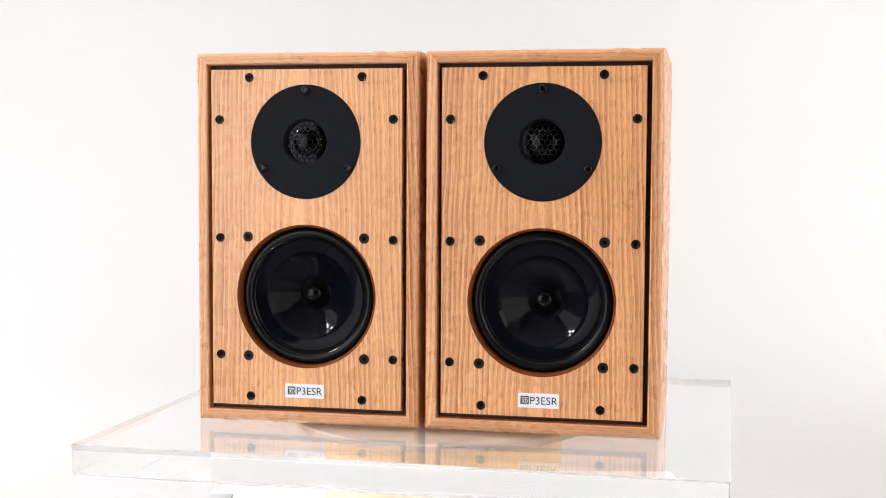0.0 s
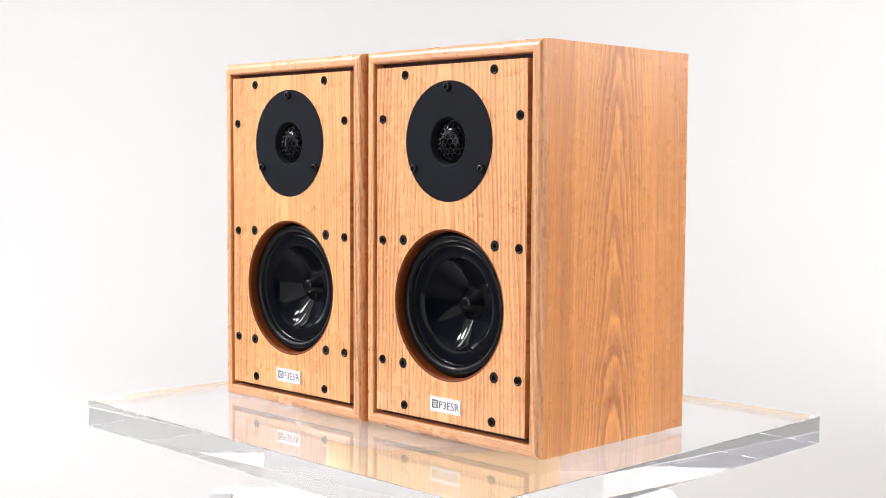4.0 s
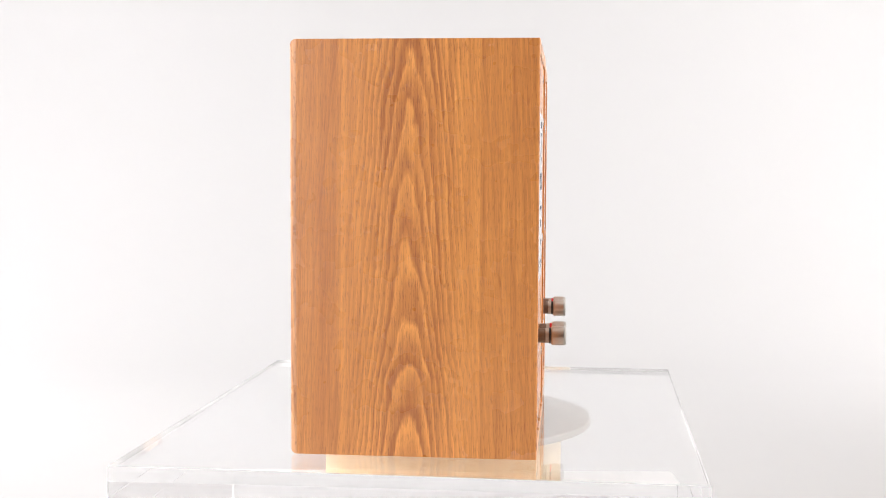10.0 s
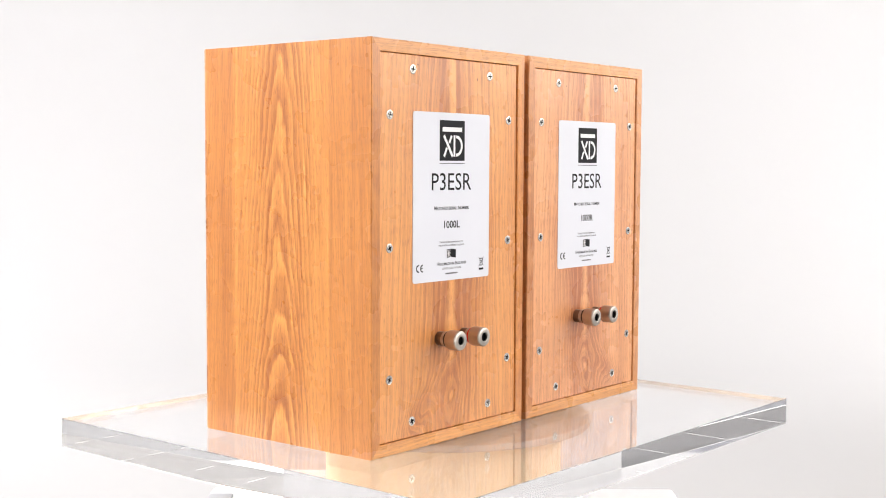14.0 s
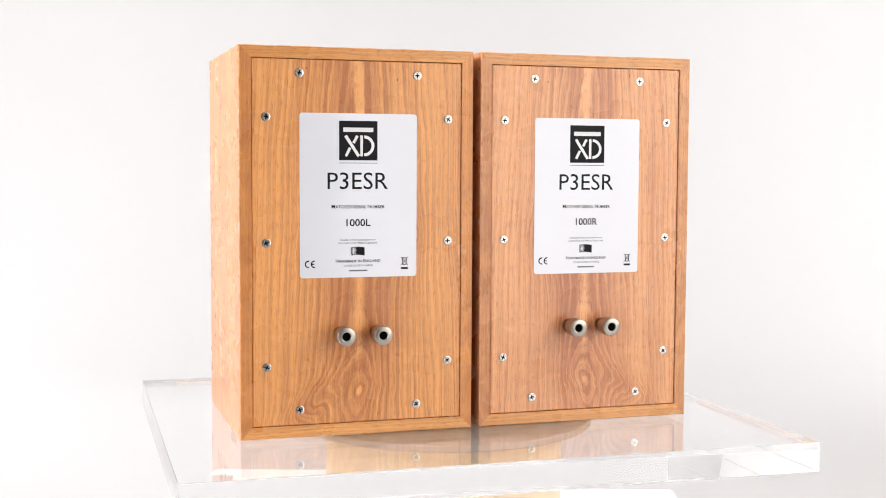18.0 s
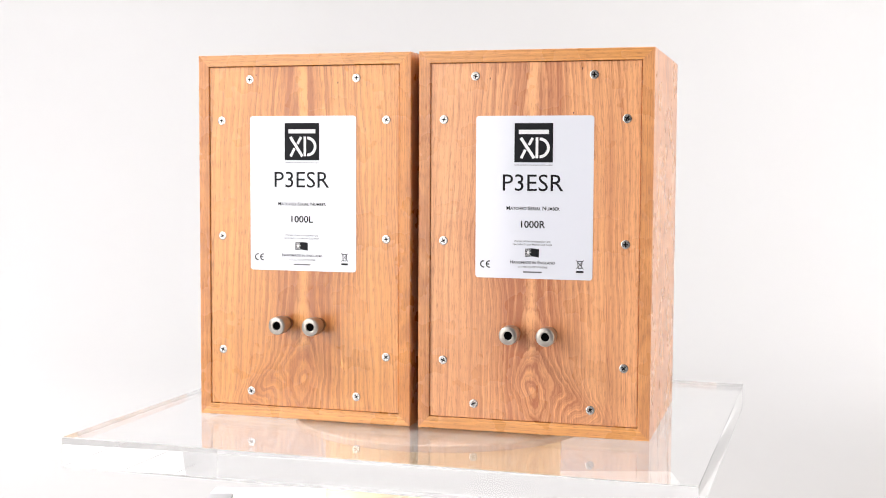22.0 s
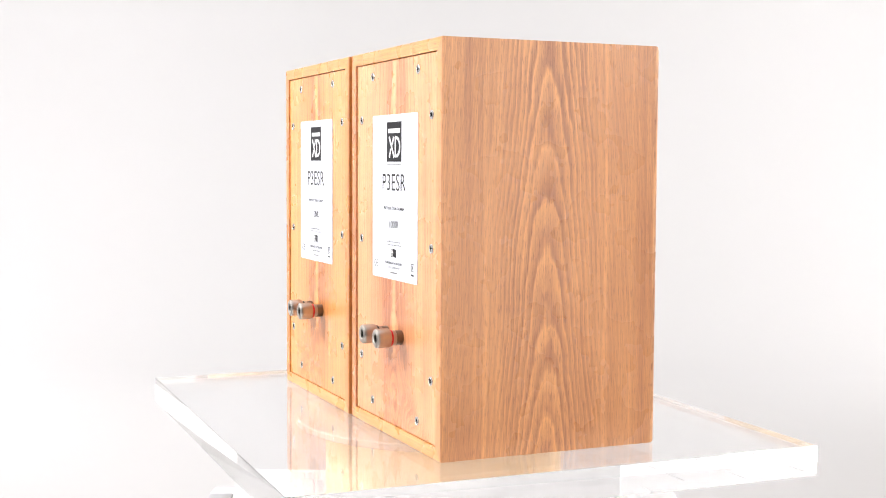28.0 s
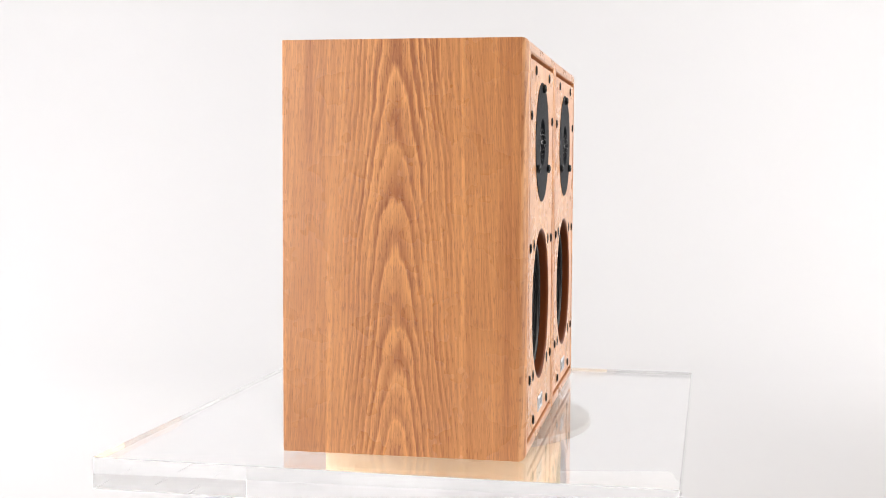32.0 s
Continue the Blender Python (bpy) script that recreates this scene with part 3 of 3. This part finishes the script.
def loudspeaker(number, label):
    sp = tagged(new("loudspeaker"), label, "loudspeaker", "pair of loudspeakers")
    panels = [part("side_panel", cabinet_panel(side), WOOD_SIDE[number == "1000R"], sp, "oak veneer with cathedral grain", 0.5) for side in ("left", "right")]
    panels += [part(side + "_panel", cabinet_panel(side), WOOD_TOP, sp, smooth=0.5) for side in ("top", "bottom")]
    for panel, lipping in zip(panels, (LIPPING_UPRIGHT, LIPPING_UPRIGHT, LIPPING_LEVEL, LIPPING_LEVEL)):
        panel.data.materials.append(lipping)     # solid wood lipping round the front
        for f in panel.data.polygons:
            f.material_index = int(f.center.y < YF + 0.0046)
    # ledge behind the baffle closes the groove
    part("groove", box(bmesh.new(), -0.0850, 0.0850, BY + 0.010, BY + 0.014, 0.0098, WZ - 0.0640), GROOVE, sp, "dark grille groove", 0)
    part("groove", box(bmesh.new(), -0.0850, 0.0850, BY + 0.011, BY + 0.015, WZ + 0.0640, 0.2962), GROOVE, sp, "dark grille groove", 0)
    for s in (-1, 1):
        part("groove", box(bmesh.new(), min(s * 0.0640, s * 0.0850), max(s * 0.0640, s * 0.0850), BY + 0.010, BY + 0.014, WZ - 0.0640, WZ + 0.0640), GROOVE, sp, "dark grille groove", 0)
    for side in (-1, 1):
        part("rim_lining", box(bmesh.new(), min(side * 0.0846, side * 0.0850), max(side * 0.0846, side * 0.0850), YF + 0.0012, BY + 0.0100, 0.0099, 0.2961), LINING, sp, "brown oak rim lining", 0)
    for z in (0.0095, 0.2961):
        part("rim_lining", box(bmesh.new(), -0.0846, 0.0846, YF + 0.0012, BY + 0.0100, z, z + 0.0004), LINING, sp, "brown oak rim lining", 0)
    part("baffle", baffle_mesh(), WOOD_FRONT[number == "1000R"], sp, "straight-grained oak baffle", 0.5)
    bm = bmesh.new()
    lathe(bm, [(0.0594, BY)] + [(0.0594 - 0.0022 * math.sin(radians(a)), BY + 0.0022 - 0.0022 * math.cos(radians(a))) for a in (18, 36, 54, 72, 90)] + [(0.0570, BY + 0.0120)], cz=WZ, segs=128)
    part("woofer_cutout", bm, STAINED, sp, "reddish brown stained cut-out edge")

    # woofer
    y0 = BY + 0.0088
    bm = lathe(bmesh.new(), [(0.0625, y0 + 0.003), (0.0625, y0 + 0.0012), (0.0585, y0 + 0.0008), (0.0570, y0 + 0.0006), (0.0560, y0 + 0.0012), (0.0540, y0 + 0.0030)], cz=WZ, segs=96)
    woofer = part("woofer", bm, RUBBER, sp, "black woofer")
    roll = [(0.0572, y0 + 0.0010)] + [(0.0524 + 0.0042 * math.cos(radians(a)), y0 - 0.0036 * math.sin(radians(a)) + 0.0006) for a in range(0, 181, 12)] + [(0.0476, y0 + 0.0014), (0.0470, y0 + 0.0018), (0.0464, y0 + 0.0014), (0.0456, y0 + 0.0011)]
    part("surround", lathe(bmesh.new(), roll, cz=WZ, segs=96), RUBBER, woofer, "rolled rubber surround", 0.9)
    coned = [(0.0458, y0 + 0.0009), (0.0425, y0 + 0.0013), (0.0390, y0 + 0.0022), (0.0368, y0 + 0.0030)] + [(0.0368 - 0.0238 * t / 12, y0 + 0.0030 + 0.0166 * (t / 12) ** 0.85) for t in range(1, 13)]
    part("cone", lathe(bmesh.new(), coned, cz=WZ, segs=96), CONE, woofer, "glossy black cone", 0.25)
    plug = [(0.0140, y0 + 0.0200), (0.0132, y0 + 0.0190), (0.0118, y0 + 0.0182), (0.0072, y0 + 0.0132), (0.0060, y0 + 0.0119), (0.0048, y0 + 0.0111), (0.0034, y0 + 0.0107), (0.0020, y0 + 0.0105), (0.0, y0 + 0.0104)]
    part("dust_cap", lathe(bmesh.new(), plug, cz=WZ, segs=48), PLUG, woofer, "gloss black cone-shaped cap", 0.5)

    # tweeter
    rim, yt = 0.0466, BY - 0.0005
    bm = lathe(bmesh.new(), [(rim, BY + 0.0004), (rim, yt + 0.0003), (rim - 0.0003, yt), (0.0192, yt), (0.0185, yt + 0.0004), (0.0170, yt + 0.0040), (0.0168, yt + 0.0060)], cz=TZ, segs=96)
    tweeter = part("tweeter", bm, BLACK_PLATE, sp, "round matt black tweeter plate", 0.5)
    bm = lathe(bmesh.new(), [(0.0169, yt + 0.0052), (0.0118, yt + 0.0046)] + [(0.0112 * math.cos(radians(a)), yt + 0.0046 - 0.0040 * math.sin(radians(a))) for a in range(0, 91, 10)], cz=TZ, segs=48)
    part("dome", bm, DOME, tweeter, "dark metal dome", 0.9)
    part("mesh_grille", placed(hex_grille(), Matrix.Translation((0, yt + 0.0036, TZ)) @ Matrix.Diagonal((1.20, 1.0, 1.20, 1.0))), MESH_METAL, tweeter, "black hexagonal mesh grille", 0.3)
    for a in (90, 210, 330):
        bm = black_screw(bmesh.new(), 0.0034, 0.0026)
        part("screw", placed(bm, Matrix.Translation((0.0418 * math.cos(radians(a)), yt, TZ + 0.0418 * math.sin(radians(a))))), PAN_SCREW, tweeter)

    # screws of the baffle
    first = None
    for x, z in [(s * 0.0478, zz) for s in (-1, 1) for zz in (0.2856, 0.0219)] + [(s * 0.0738, zz) for s in (-1, 1) for zz in (0.2513, 0.1538, 0.0562)]:
        m = Matrix.Translation((x, BY - 0.0001, z))
        if first is None:
            first = part("screw", black_screw(bmesh.new(), 0.0035), BLACK_SCREW, sp, "black baffle screw")
            first.matrix_local = m
            hexagon = placed(flat(bmesh.new(), [(0.0015 * math.cos(radians(a)), 0.0015 * math.sin(radians(a))) for a in range(0, 360, 60)], 0.0001), Matrix.Translation((0, -0.00024, 0)) @ FRONT)
            socket = part("socket", hexagon, SOCKET, first, "dark hexagonal socket", 0)
        else:
            screw = share("screw", first, sp, m, "black baffle screw")
            share("socket", socket, screw, Matrix(), "dark hexagonal socket")
    first = None
    for x, z in [(s * 0.0496, zz) for s in (-1, 1) for zz in (0.1548, 0.0558)]:
        m = Matrix.Translation((x, BY - 0.0001, z))
        if first is None:
            bm = lathe(bmesh.new(), [(0.0043, 0.0001), (0.0041, -0.00025), (0.0022, -0.0002), (0.0013, -0.00005), (0, -0.00005)], segs=20)
            first = part("screw_cap", bm, CAP_GREY, sp, "flat dark grey screw cap")
            first.matrix_local = m
            hexagon = placed(flat(bmesh.new(), rounded(0.0034, 0.0034, 0.0016), 0.0001), Matrix.Translation((0, -0.00024, 0)) @ FRONT)
            socket = part("socket", hexagon, SOCKET, first, "dark round socket", 0)
        else:
            cap = share("screw_cap", first, sp, m, "flat dark grey screw cap")
            share("socket", socket, cap, Matrix(), "dark round socket")

    # badge on the baffle
    badge = part("badge", placed(flat(bmesh.new(), rounded(0.0330, 0.0117, 0.0007, 3), 0.0006), Matrix.Translation((-0.0012, BY, 0.0276)) @ FRONT), PAPER, sp, "small white front badge", 0)
    emblem(badge, Matrix.Translation((-0.0122, BY - 0.0006, 0.0278)) @ FRONT, 0.0066)
    part("lettering", placed(lettering("P3ESR", 0.0218, 0.0062), Matrix.Translation((0.0032, BY - 0.0006, 0.0276)) @ FRONT), INK, badge, smooth=0)

    # rear
    part("rear_panel", box(bmesh.new(), -0.0846, 0.0846, 0.0780, RY, 0.0099, 0.2961, 0.0004, 1), WOOD_REAR[number == "1000R"], sp, "oak rear panel with a knot", 0)
    for x, z, w, h in {"1000L": ((0.0417, 0.2892, 0.0016, 0.0008), (-0.0313, 0.2820, 0.0008, 0.0022)), "1000R": ((0.0356, 0.2836, 0.0010, 0.0014), (-0.0383, 0.2905, 0.0008, 0.0022), (-0.0315, 0.2560, 0.0008, 0.0018))}[number]:
        part("pin_knot", placed(flat(bmesh.new(), [(w * math.cos(radians(a)) / 2, h * math.sin(radians(a)) / 2) for a in range(0, 360, 36)], 0.00005), Matrix.Translation((x, RY, z)) @ REAR), GROOVE, sp, "tiny dark pin knot", 0)
    rear_label(sp, number)
    terminal(sp, 0.0148, BLACK)
    terminal(sp, -0.0148, RED)
    first = None
    for k, (x, z) in enumerate([(s * 0.0476, zz) for s in (-1, 1) for zz in (0.2856, 0.0218)] + [(s * 0.0736, zz) for s in (-1, 1) for zz in (0.2513, 0.1537, 0.0563)]):
        m = Matrix.Translation((x, RY - 0.0001, z)) @ pose(0, 0, 0, 0, 37 * k, 0)
        bm = steel_screw(bmesh.new(), 0.0037)
        if first is None:
            first = part("screw", bm, STEEL, sp, "steel cross-head screw")
            first.matrix_local = m
            bm = bmesh.new()
            box(bm, -0.0019, 0.0019, 0.0004, 0.00075, -0.00045, 0.00045)
            box(bm, -0.00045, 0.00045, 0.0004, 0.00076, -0.0019, 0.0019)
            slot = part("cross_slot", bm, SOCKET, first, "dark cross slot", 0)
        else:
            bm.free()
            screw = share("screw", first, sp, m, "steel cross-head screw")
            share("cross_slot", slot, screw, Matrix(), "dark cross slot")
    return sp


speaker_left = loudspeaker("1000L", "oak bookshelf loudspeaker with black drivers on acrylic plate")
speaker_right = loudspeaker("1000R", "oak bookshelf loudspeaker with black drivers on acrylic plate")


# ---- what moves ----
def motions():
    places = ((plate, PLATE_AT), (drum, pose(0, 0, -0.0240)),
              (speaker_left, pose(0.0981, -0.0048, 0.0002, 0, 0, -0.18)), (speaker_right, pose(-0.0971, -0.0056, 0.0002, 0, 0, 0.29)))
    for thing, m in places:
        walk(thing, [(float(t), pose(0, 0, TOP, 0, 0, a) @ m) for t, a in enumerate(TURN)])


motions()
